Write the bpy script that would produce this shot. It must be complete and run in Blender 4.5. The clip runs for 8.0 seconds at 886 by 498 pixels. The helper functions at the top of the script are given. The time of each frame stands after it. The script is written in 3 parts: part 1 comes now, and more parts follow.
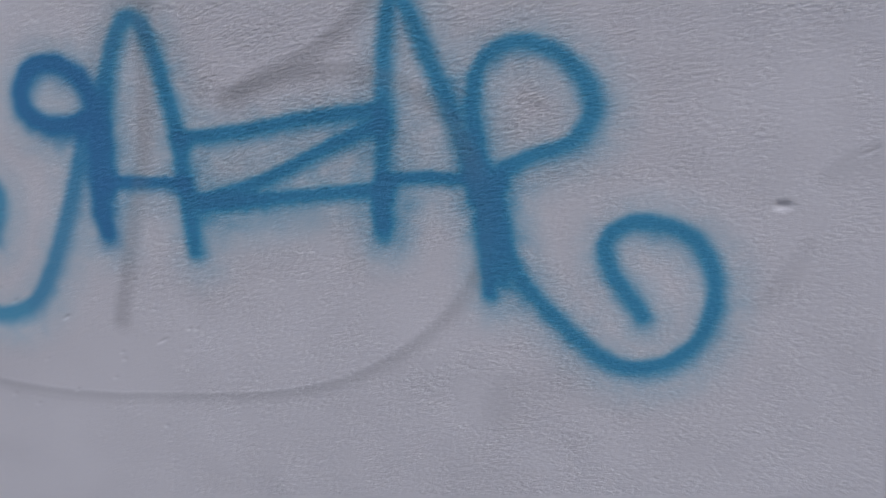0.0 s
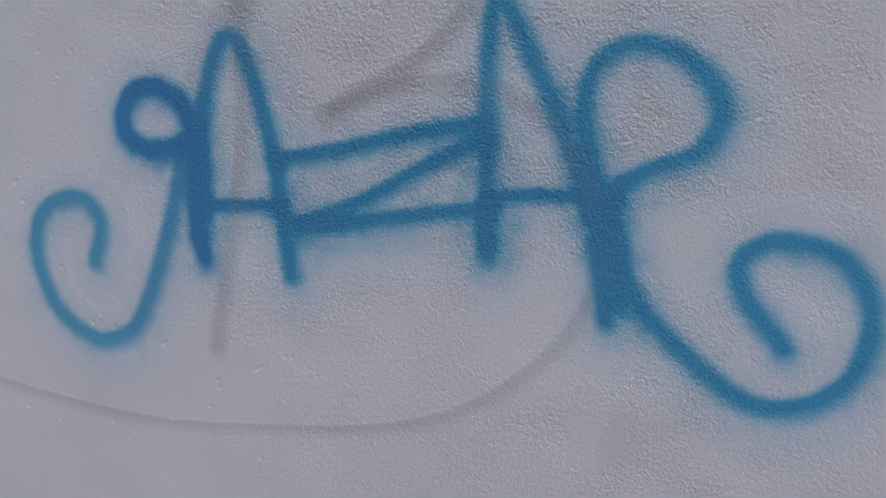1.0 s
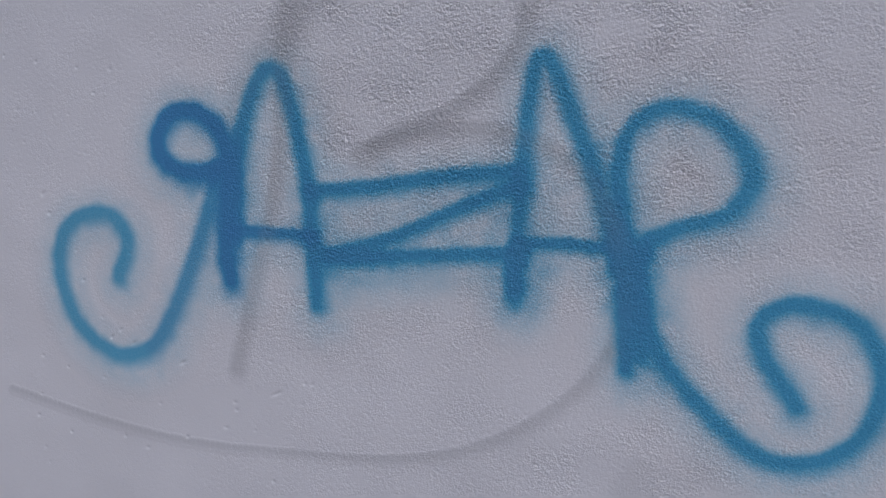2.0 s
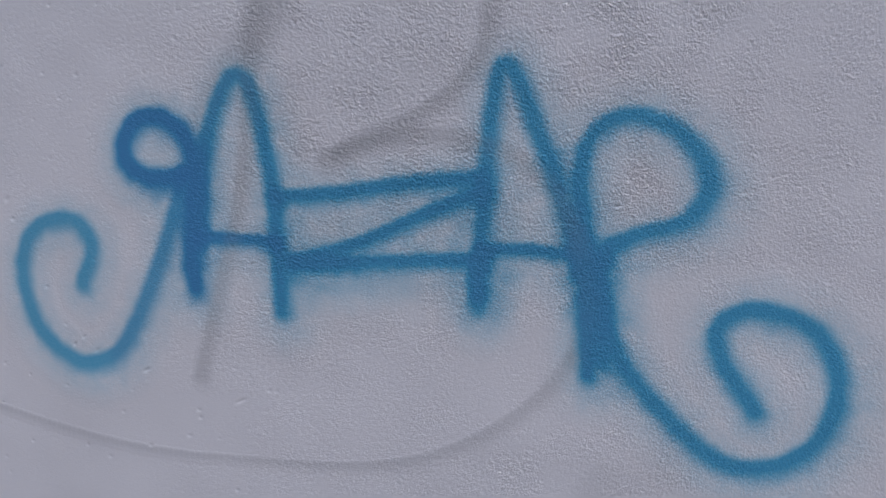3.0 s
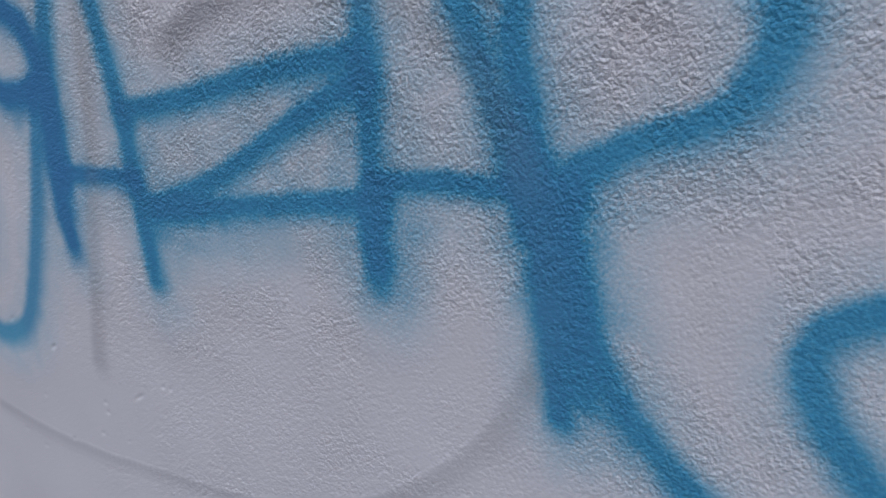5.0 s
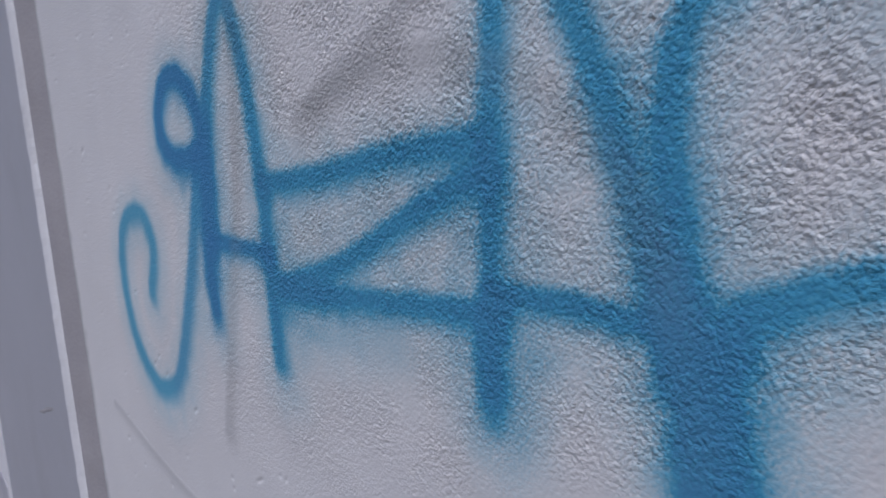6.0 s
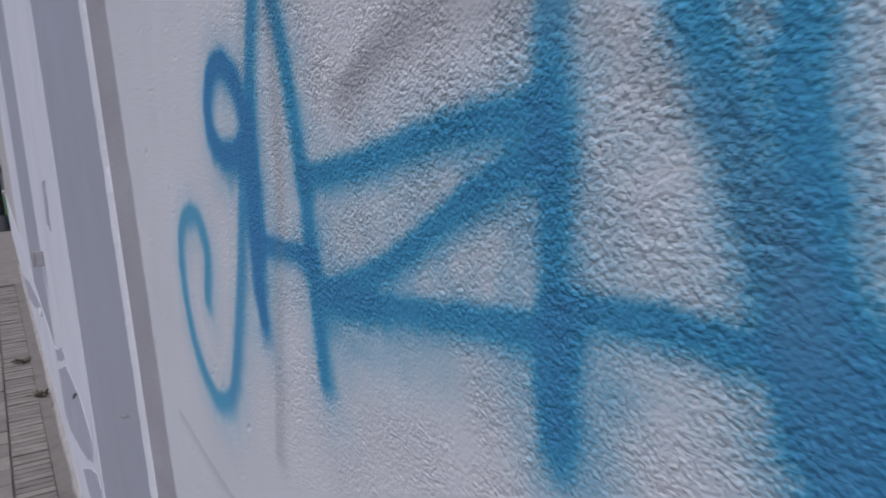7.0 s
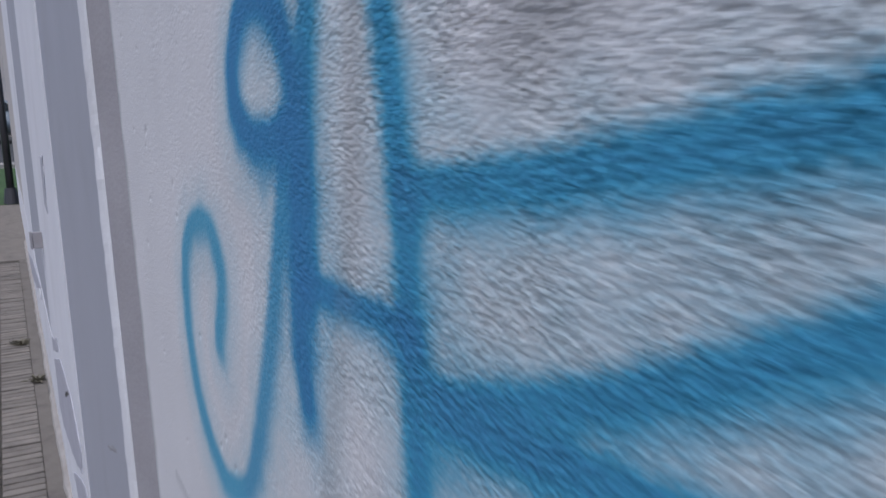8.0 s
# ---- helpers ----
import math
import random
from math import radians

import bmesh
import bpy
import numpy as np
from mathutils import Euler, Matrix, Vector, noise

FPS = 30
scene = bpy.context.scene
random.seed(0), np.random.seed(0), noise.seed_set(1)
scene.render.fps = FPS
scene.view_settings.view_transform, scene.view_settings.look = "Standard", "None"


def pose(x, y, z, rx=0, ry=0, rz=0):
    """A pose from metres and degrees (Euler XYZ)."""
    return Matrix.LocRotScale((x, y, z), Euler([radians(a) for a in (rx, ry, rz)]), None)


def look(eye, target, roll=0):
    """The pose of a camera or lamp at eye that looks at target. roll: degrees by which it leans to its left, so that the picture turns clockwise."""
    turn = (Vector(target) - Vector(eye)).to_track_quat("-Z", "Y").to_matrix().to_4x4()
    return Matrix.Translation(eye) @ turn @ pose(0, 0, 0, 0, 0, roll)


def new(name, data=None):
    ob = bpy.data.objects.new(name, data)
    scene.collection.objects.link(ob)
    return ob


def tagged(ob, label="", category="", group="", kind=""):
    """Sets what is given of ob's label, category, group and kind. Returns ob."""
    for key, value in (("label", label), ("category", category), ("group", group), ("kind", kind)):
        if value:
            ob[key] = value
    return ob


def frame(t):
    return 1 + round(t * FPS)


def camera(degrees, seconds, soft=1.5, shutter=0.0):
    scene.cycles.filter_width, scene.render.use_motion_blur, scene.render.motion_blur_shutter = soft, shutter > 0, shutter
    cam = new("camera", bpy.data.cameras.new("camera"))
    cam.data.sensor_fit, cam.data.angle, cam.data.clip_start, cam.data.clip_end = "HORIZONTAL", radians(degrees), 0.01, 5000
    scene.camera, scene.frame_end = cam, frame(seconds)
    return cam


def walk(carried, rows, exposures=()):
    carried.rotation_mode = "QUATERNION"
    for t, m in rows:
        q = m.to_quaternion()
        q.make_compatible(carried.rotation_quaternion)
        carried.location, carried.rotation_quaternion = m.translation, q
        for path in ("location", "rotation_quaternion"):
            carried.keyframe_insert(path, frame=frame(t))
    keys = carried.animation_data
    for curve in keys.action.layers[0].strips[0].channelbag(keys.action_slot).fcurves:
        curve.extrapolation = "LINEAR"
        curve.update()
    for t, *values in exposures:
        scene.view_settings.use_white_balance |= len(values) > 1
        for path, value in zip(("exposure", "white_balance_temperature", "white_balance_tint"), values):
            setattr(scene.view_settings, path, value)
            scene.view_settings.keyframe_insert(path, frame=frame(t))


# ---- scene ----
cam = camera(60.29, 8.0, 1.5, 0.5)
PATH = [
    (0, (0.838, -1.164, 1.050), (0.424, 0.748, 0.633), -6.65),
    (0.5, (0.826, -1.122, 1.041), (0.196, 0.729, 0.620), -5.79),
    (0.8, (0.812, -1.107, 1.032), (0.140, 0.744, 0.679), -6.66),
    (1, (0.797, -1.084, 1.021), (0.153, 0.785, 0.718), -7.99),
    (1.5, (0.739, -1.124, 1.076), (0.153, 0.770, 0.814), -4.65),
    (1.7, (0.731, -1.118, 1.090), (0.130, 0.765, 0.786), -4.48),
    (2.8, (0.746, -1.168, 1.068), (0.229, 0.749, 0.823), -4.37),
    (3, (0.760, -1.128, 1.068), (0.222, 0.781, 0.815), -4.04),
    (3.2, (0.821, -1.042, 1.070), (0.170, 0.829, 0.793), -5.19),
    (3.5, (0.909, -0.894, 1.048), (0.051, 0.888, 0.753), -7.39),
    (4, (0.911, -0.734, 1.010), (-0.187, 0.916, 0.743), -8.19),
    (4.2, (0.872, -0.660, 1.000), (-0.159, 1.020, 0.659), -7.89),
    (5.3, (0.943, -0.450, 0.983), (-0.371, 0.998, 0.566), -8.54),
    (5.5, (0.929, -0.411, 0.981), (-0.510, 0.923, 0.597), -7.80),
    (5.7, (0.911, -0.382, 1.007), (-0.556, 0.939, 0.687), -7.35),
    (6, (0.901, -0.361, 1.002), (-0.651, 0.887, 0.815), -5.88),
    (6.5, (0.866, -0.306, 0.987), (-0.721, 0.893, 0.777), -5.76),
    (7, (0.826, -0.268, 0.985), (-0.871, 0.779, 0.840), -6.60),
    (7.5, (0.714, -0.221, 0.986), (-1.007, 0.789, 0.847), -6.59),
    (8, (0.507, -0.185, 1.015), (-1.202, 0.840, 0.849), -4.02),
]
EXPOSURES = [(0, -0.09, 6000, 17), (1.5, -0.03, 5970, 17), (3.5, -0.01, 5900, 17), (5.5, 0.03, 5900, 16.5), (6.5, 0.11, 5900, 16.5), (7, 0.12, 5880, 16), (8, 0.14, 5790, 14.5)]
walk(cam, [(t, look(eye, target, roll)) for t, eye, target, roll in PATH], EXPOSURES)

# ---- light ----
world = bpy.data.worlds.new("overcast")
scene.world = world
world.use_nodes = True
wn = world.node_tree
sky = wn.nodes.new("ShaderNodeTexSky")
sky.sky_type = "NISHITA"
sky.sun_disc = False
sky.sun_elevation, sky.sun_rotation = radians(62), radians(137)
sky.air_density, sky.dust_density, sky.ozone_density = 1.0, 3.5, 1.0
wn.nodes["Background"].inputs["Strength"].default_value = 0.10
wn.links.new(sky.outputs[0], wn.nodes["Background"].inputs["Color"])
sun = new("sun", bpy.data.lights.new("sun", "SUN"))
sun.data.energy, sun.data.angle, sun.data.color = 1.4, radians(12), (1.0, 0.97, 0.93)
sun.matrix_world = look((1.4, -1.5, 4.0), (0, 0, 0))

SLOPE, SPREAD = 0.149, 0.0314     # the street climbs and draws away from the wall towards -x


def ground_z(x):
    """Height of the pavement's top at x: level before the plaster wall, climbing past it."""
    x = max(-34.0, min(-1.7, x))
    return -0.427 - SLOPE * (x + 3.4)


def facade_y(x):
    """Front of the pilaster and of the far white wall at x."""
    return -0.024 - SPREAD * (x + 0.786)


# ---- materials ----
def material(name, colour, rough=0.8, spots=0.06, scale=6.0, fine=120.0, bump=0.3, depth=0.002, stain=None, stain_amount=0.0, random_value=0.0, grainy=False):
    m = bpy.data.materials.new(name)
    m.use_nodes = True
    n, l = m.node_tree.nodes, m.node_tree.links
    b = n["Principled BSDF"]
    b.inputs["Roughness"].default_value = rough
    geo = n.new("ShaderNodeNewGeometry")
    big, small = n.new("ShaderNodeTexNoise"), n.new("ShaderNodeTexNoise")
    big.inputs["Scale"].default_value, big.inputs["Detail"].default_value = scale, 5
    small.inputs["Scale"].default_value, small.inputs["Detail"].default_value = fine, 3
    for t in (big, small):
        l.new(geo.outputs["Position"], t.inputs["Vector"])
    dark = [c * (1 - 2.2 * spots) for c in colour] + [1]
    light = [min(1, c * (1 + 1.6 * spots)) for c in colour] + [1]
    ramp = n.new("ShaderNodeMix")
    ramp.data_type = "RGBA"
    ramp.inputs[6].default_value, ramp.inputs[7].default_value = dark, light
    add = n.new("ShaderNodeMath")
    add.operation = "MULTIPLY_ADD"
    l.new(small.outputs["Fac"], add.inputs[0])
    add.inputs[1].default_value = 0.35
    l.new(big.outputs["Fac"], add.inputs[2])
    shift = n.new("ShaderNodeMath")
    shift.operation = "SUBTRACT"
    shift.use_clamp = True
    l.new(add.outputs[0], shift.inputs[0])
    shift.inputs[1].default_value = 0.17
    l.new(shift.outputs[0], ramp.inputs[0])
    out = ramp.outputs[2]
    if stain:
        dirt = n.new("ShaderNodeTexNoise")
        dirt.inputs["Scale"].default_value, dirt.inputs["Detail"].default_value = scale * 0.7, 8
        dirt.inputs["Roughness"].default_value = 0.65
        l.new(geo.outputs["Position"], dirt.inputs["Vector"])
        cut = n.new("ShaderNodeMapRange")
        cut.inputs[1].default_value, cut.inputs[2].default_value, cut.inputs[4].default_value = 0.52, 0.72, stain_amount
        l.new(dirt.outputs["Fac"], cut.inputs[0])
        mix = n.new("ShaderNodeMix")
        mix.data_type = "RGBA"
        l.new(cut.outputs[0], mix.inputs[0])
        l.new(out, mix.inputs[6])
        mix.inputs[7].default_value = (*stain, 1)
        out = mix.outputs[2]
    if random_value:
        info, hsv, span = n.new("ShaderNodeObjectInfo"), n.new("ShaderNodeHueSaturation"), n.new("ShaderNodeMapRange")
        l.new(info.outputs["Random"], span.inputs[0])
        span.inputs[3].default_value, span.inputs[4].default_value = 1 - random_value, 1 + random_value
        l.new(span.outputs[0], hsv.inputs["Value"])
        l.new(out, hsv.inputs["Color"])
        out = hsv.outputs[0]
    l.new(out, b.inputs["Base Color"])
    bm_ = n.new("ShaderNodeBump")
    bm_.inputs["Strength"].default_value, bm_.inputs["Distance"].default_value = bump, depth
    l.new(small.outputs["Fac"], bm_.inputs["Height"])
    if grainy:
        at = n.new("ShaderNodeAttribute")
        at.attribute_name = "rough"
        mul = n.new("ShaderNodeMath")
        mul.operation = "MULTIPLY"
        mul.inputs[1].default_value = bump
        l.new(at.outputs["Fac"], mul.inputs[0])
        l.new(mul.outputs[0], bm_.inputs["Strength"])
        warp, cell, mixv = n.new("ShaderNodeTexNoise"), n.new("ShaderNodeTexVoronoi"), n.new("ShaderNodeVectorMath")
        warp.inputs["Scale"].default_value, warp.inputs["Detail"].default_value = 180.0, 3
        l.new(geo.outputs["Position"], warp.inputs["Vector"])
        mixv.operation = "MULTIPLY_ADD"
        l.new(warp.outputs["Color"], mixv.inputs[0])
        mixv.inputs[1].default_value = (0.0035, 0.0035, 0.0035)
        l.new(geo.outputs["Position"], mixv.inputs[2])
        l.new(mixv.outputs[0], cell.inputs["Vector"])
        cell.inputs["Scale"].default_value = 290.0
        lump = n.new("ShaderNodeMath")
        lump.operation = "MULTIPLY_ADD"
        l.new(cell.outputs["Distance"], lump.inputs[0])
        lump.inputs[1].default_value = -0.75
        l.new(small.outputs["Fac"], lump.inputs[2])
        l.new(lump.outputs[0], bm_.inputs["Height"])
    l.new(bm_.outputs[0], b.inputs["Normal"])
    return m


def painted(name, base):
    """The plaster under sprayed paint: 'blue' and 'grey' on the mesh say how much pigment lies on it; a thin mist is paler than a full coat."""
    m = base.copy()
    m.name = name
    n, l = m.node_tree.nodes, m.node_tree.links
    b = n["Principled BSDF"]
    under = b.inputs["Base Color"].links[0].from_socket
    geo, speck, grain = n.new("ShaderNodeNewGeometry"), n.new("ShaderNodeTexNoise"), n.new("ShaderNodeMapRange")
    speck.inputs["Scale"].default_value, speck.inputs["Detail"].default_value = 330.0, 3
    l.new(geo.outputs["Position"], speck.inputs["Vector"])
    grain.inputs[1].default_value, grain.inputs[2].default_value = 0.3, 0.7
    grain.inputs[3].default_value, grain.inputs[4].default_value = 0.94, 1.05
    l.new(speck.outputs["Fac"], grain.inputs[0])
    for pigment in ("blue", "grey"):
        at, mul, mix = n.new("ShaderNodeAttribute"), n.new("ShaderNodeMath"), n.new("ShaderNodeMix")
        at.attribute_name = pigment
        mul.operation, mul.use_clamp = "MULTIPLY", True
        l.new(at.outputs["Fac"], mul.inputs[0])
        l.new(grain.outputs[0], mul.inputs[1])
        mix.data_type = "RGBA"
        hide = n.new("ShaderNodeMapRange")
        hide.inputs[2].default_value = 0.90 if pigment == "blue" else 1.0
        l.new(mul.outputs[0], hide.inputs[0])
        l.new(hide.outputs[0], mix.inputs[0])
        l.new(under, mix.inputs[6])
        if pigment == "blue":
            coat = n.new("ShaderNodeValToRGB")
            coat.color_ramp.elements[0].color = (0.09, 0.48, 0.61, 1)
            coat.color_ramp.elements[1].color = (0.064, 0.250, 0.440, 1)
            coat.color_ramp.elements.new(0.86).color = (0.066, 0.335, 0.510, 1)
            l.new(mul.outputs[0], coat.inputs[0])
            vat, tint = n.new("ShaderNodeAttribute"), n.new("ShaderNodeMix")
            vat.attribute_name = "violet"
            tint.data_type = "RGBA"
            l.new(vat.outputs["Fac"], tint.inputs[0])
            l.new(coat.outputs[0], tint.inputs[6])
            tint.inputs[7].default_value = (0.060, 0.190, 0.425, 1)
            l.new(tint.outputs[2], mix.inputs[7])
        else:
            mix.inputs[7].default_value = (0.24, 0.25, 0.255, 1)
        under = mix.outputs[2]
    l.new(under, b.inputs["Base Color"])
    b.inputs["Roughness"].default_value = 0.65
    b.inputs["Specular IOR Level"].default_value = 0.15
    return m


SMOOTH_PLASTER = material("smooth_white_plaster", (0.70, 0.69, 0.69), 0.85, 0.035, 4.0, 270.0, 0.3, 0.0012)
PLASTER = material("white_plaster", (0.70, 0.695, 0.695), 0.82, 0.045, 4.0, 420.0, 1.0, 0.0016, (0.50, 0.48, 0.46), 0.12, 0.0, True)
PAINTED = painted("sprayed_plaster", PLASTER)
GREY = material("grey_wall_paint", (0.41, 0.42, 0.458), 0.7, 0.04, 3.0, 90.0, 0.2, 0.001, (0.30, 0.29, 0.30), 0.25)
RETURN = material("bare_grey_cement", (0.355, 0.342, 0.355), 0.9, 0.12, 7.0, 150.0, 0.5, 0.0015, (0.28, 0.26, 0.25), 0.35)
BAND = material("white_band_paint", (0.73, 0.73, 0.74), 0.8, 0.05, 9.0, 140.0, 0.4, 0.0012, (0.50, 0.49, 0.49), 0.4)
WHITE = material("white_wall_paint", (0.75, 0.75, 0.77), 0.78, 0.04, 2.5, 70.0, 0.35, 0.0015, (0.55, 0.54, 0.54), 0.3)
BEIGE = material("beige_wall_paint", (0.52, 0.49, 0.46), 0.85, 0.06, 2.0, 60.0, 0.3, 0.0015, (0.4, 0.37, 0.34), 0.3)
PATCH = material("grey_patch_paint", (0.455, 0.455, 0.50), 0.75, 0.10, 7.0, 90.0, 0.2, 0.001, (0.55, 0.55, 0.58), 0.5)
BROWN = material("mottled_brown", (0.27, 0.25, 0.24), 0.9, 0.12, 6.0, 120.0, 0.4, 0.0015, (0.20, 0.18, 0.165), 0.5)
PAVER = material("concrete_paver", (0.188, 0.170, 0.147), 0.9, 0.12, 9.0, 140.0, 0.6, 0.003, (0.09, 0.08, 0.07), 0.6, 0.16)
JOINT = material("dark_joint_soil", (0.075, 0.067, 0.057), 0.95, 0.2, 9.0, 90.0, 0.6, 0.004)
CEMENT = material("pale_cement", (0.33, 0.31, 0.285), 0.9, 0.12, 11.0, 120.0, 0.7, 0.004, (0.2, 0.18, 0.15), 0.6)
WEED = material("weed_green", (0.20, 0.185, 0.135), 0.7, 0.2, 40.0, 200.0, 0.2, 0.001)
LAWN = material("lawn_green", (0.055, 0.11, 0.03), 0.8, 0.25, 1.5, 30.0, 0.5, 0.02)
ASPHALT = material("asphalt", (0.06, 0.06, 0.062), 0.9, 0.1, 1.0, 60.0, 0.5, 0.004)
BLACK = material("black_paint", (0.04, 0.04, 0.045), 0.45, 0.1, 4.0, 60.0, 0.1, 0.001)
CARPAINT = material("silver_car_paint", (0.28, 0.32, 0.35), 0.3, 0.02, 2.0, 20.0, 0.0, 0.001)
GLASSY = material("dark_car_glass", (0.02, 0.025, 0.03), 0.08, 0.02, 2.0, 20.0, 0.0, 0.001)
LITTER = material("white_paper", (0.85, 0.85, 0.86), 0.6, 0.02, 20.0, 60.0, 0.1, 0.001)


# ---- mesh helpers ----
def add_box(bm, x0, x1, y0, y1, z0, z1, bevel=0.0):
    g = bmesh.ops.create_cube(bm, size=1.0, matrix=Matrix.Translation(((x0 + x1) / 2, (y0 + y1) / 2, (z0 + z1) / 2)) @ Matrix.Diagonal((x1 - x0, y1 - y0, z1 - z0, 1)))
    if bevel:
        es = list({e for v in g["verts"] for e in v.link_edges})
        bmesh.ops.bevel(bm, geom=es, offset=bevel, segments=2, affect="EDGES", profile=0.6)


def add_prism(bm, plan, z0, z1):
    """A closed upright prism over a plan of (x, y); z0 and z1 are numbers or functions of x."""
    lo = z0 if callable(z0) else (lambda x: z0)
    hi = z1 if callable(z1) else (lambda x: z1)
    bot = [bm.verts.new((x, y, lo(x))) for x, y in plan]
    top = [bm.verts.new((x, y, hi(x))) for x, y in plan]
    n = len(plan)
    bm.faces.new(bot[::-1])
    bm.faces.new(top)
    for i in range(n):
        bm.faces.new((bot[i], bot[(i + 1) % n], top[(i + 1) % n], top[i]))
    bmesh.ops.recalc_face_normals(bm, faces=bm.faces[:])


def finish(name, bm, mat, parent=None, label="", smooth=False):
    me = bpy.data.meshes.new(name)
    bm.to_mesh(me)
    bm.free()
    me.materials.append(mat)
    if smooth:
        me.polygons.foreach_set("use_smooth", [True] * len(me.polygons))
    ob = new(name, me)
    if parent:
        ob.parent = parent
    if label:
        ob["label"] = label
    return ob


def part(name, bm, mat, parent, label="", smooth=False):
    return finish(name, bm, mat, parent, label, smooth)


def empty(name, at=(0, 0, 0)):
    ob = new(name)
    ob.location = at
    ob.empty_display_size = 0.05
    return ob


def grid_mesh(name, verts, faces, mat, **values):
    me = bpy.data.meshes.new(name)
    me.vertices.add(len(verts))
    me.vertices.foreach_set("co", np.ascontiguousarray(verts, np.float32).ravel())
    me.loops.add(faces.size)
    me.loops.foreach_set("vertex_index", np.ascontiguousarray(faces, np.int32).ravel())
    me.polygons.add(len(faces))
    me.polygons.foreach_set("loop_start", np.arange(0, faces.size, 4, dtype=np.int32))
    me.polygons.foreach_set("loop_total", np.full(len(faces), 4, np.int32))
    me.polygons.foreach_set("use_smooth", np.ones(len(faces), bool))
    for key, value in values.items():
        me.attributes.new(key, "FLOAT", "POINT").data.foreach_set("value", np.ascontiguousarray(value, np.float32))
    me.update(calc_edges=True)
    me.materials.append(mat)
    return new(name, me)


# ---- the plastered wall: a finely modelled face with trowelled grain ----
X0, X1, Z0, Z1, STEP = -0.673, 1.230, 0.26, 1.47, 0.0017
NX, NZ = int(round((X1 - X0) / STEP)) + 1, int(round((Z1 - Z0) / STEP)) + 1
gx, gz = np.meshgrid(np.linspace(X0, X1, NX), np.linspace(Z0, Z1, NZ))
rng = np.random.default_rng(7)


def band_noise(lo, hi, stretch=1.0):
    """Smooth random relief with features between lo and hi metres across, of unit spread."""
    f = np.fft.rfft2(rng.standard_normal((NZ, NX)))
    kx, kz = np.fft.rfftfreq(NX, STEP)[None, :], np.fft.fftfreq(NZ, STEP)[:, None] * stretch
    k = np.hypot(kx, kz)
    f *= np.exp(-((k * lo) ** 2)) * (1 - np.exp(-((k * hi) ** 2)))
    r = np.fft.irfft2(f, (NZ, NX))
    return r / r.std()


grain = band_noise(0.0034, 0.0062, 0.9)
coarse = band_noise(0.009, 0.02)
wavy = band_noise(0.12, 0.5)
drift = band_noise(0.03, 0.12)
patchy = np.clip(0.90 + 0.20 * band_noise(0.05, 0.25), 0.3, 1.25)
smoother = np.clip((gx + 0.14) / 0.30, 0.0, 1.0)
strength = (0.44 + 0.56 * np.maximum(np.clip((gz - 0.68) / 0.28, 0, 1), 0.5 * np.clip((gx - 0.3) / 0.35, 0, 1))) * patchy * (0.24 + 0.76 * smoother) * (1.0 - 0.38 * np.clip((gx - 0.74) / 0.16, 0, 1))
for cx, cz, hx, hz in ((0.555, 0.715, 0.10, 0.085), (0.621, 0.539, 0.045, 0.045), (0.285, 0.843, 0.125, 0.032), (0.758, 0.823, 0.06, 0.05), (-0.02, 0.62, 0.10, 0.06), (1.14, 0.95, 0.05, 0.10)):
    inside = np.clip((1.15 - np.maximum(np.abs(gx - cx) / hx, np.abs(gz - cz) / hz)) / 0.3 + 0.25 * drift, 0, 1)
    strength = strength * (1 - 0.6 * inside)      # places smoothed over with a trowel
relief = strength * (0.00052 * np.tanh(1.2 * grain) + 0.00020 * coarse) + 0.0004 * wavy
edge = np.minimum.reduce([gx - X0, X1 - gx, gz - Z0, Z1 - gz])
relief *= np.clip(edge / 0.01, 0, 1)
chip = np.exp(-(((gx - 1.094) / 0.011) ** 2 + ((gz - 0.824) / 0.006) ** 2))
relief -= 0.004 * chip
for cx, cz, hx, hz, dip in ((0.061, 0.666, 0.0090, 0.0025, 0.0012), (-0.244, 0.781, 0.0040, 0.0030, 0.0012), (-0.220, 0.756, 0.0050, 0.0030, 0.0012), (-0.266, 0.767, 0.0030, 0.0030, 0.0018), (-0.497, 1.108, 0.0060, 0.0040, 0.0016), (-0.120, 0.720, 0.0060, 0.0030, 0.0015), (0.131, 0.684, 0.0040, 0.0030, 0.0009), (0.427, 0.746, 0.0040, 0.0030, 0.0007), (-0.373, 1.037, 0.0050, 0.0040, 0.0010), (1.210, 0.891, 0.0120, 0.0030, 0.0012)):
    relief -= dip * np.exp(-(((gx - cx) / hx) ** 2 + ((gz - cz - 0.4 * (gx - cx)) / hz) ** 2))      # small pits and scratches
for _ in range(80):      # scattered pinholes in the smoother plaster
    cx, cz, hx, dip = rng.uniform(-0.62, 0.15), rng.uniform(0.50, 1.40), rng.uniform(0.0022, 0.0042), rng.uniform(0.0005, 0.0013)
    relief -= dip * np.exp(-((gx - cx) ** 2 + ((gz - cz) * rng.uniform(1.0, 1.6)) ** 2) / hx ** 2)
face = -relief
wall_verts = np.stack([gx, face, gz], -1).reshape(-1, 3)
ids = np.arange(NX * NZ).reshape(NZ, NX)
quads = np.stack([ids[:-1, :-1], ids[:-1, 1:], ids[1:, 1:], ids[1:, :-1]], -1).reshape(-1, 4)
feather = np.clip(1.0 - (gx - X0) / np.maximum(0.012, 0.024 + 0.004 * drift), 0, 1) ** 1.5 * 0.75
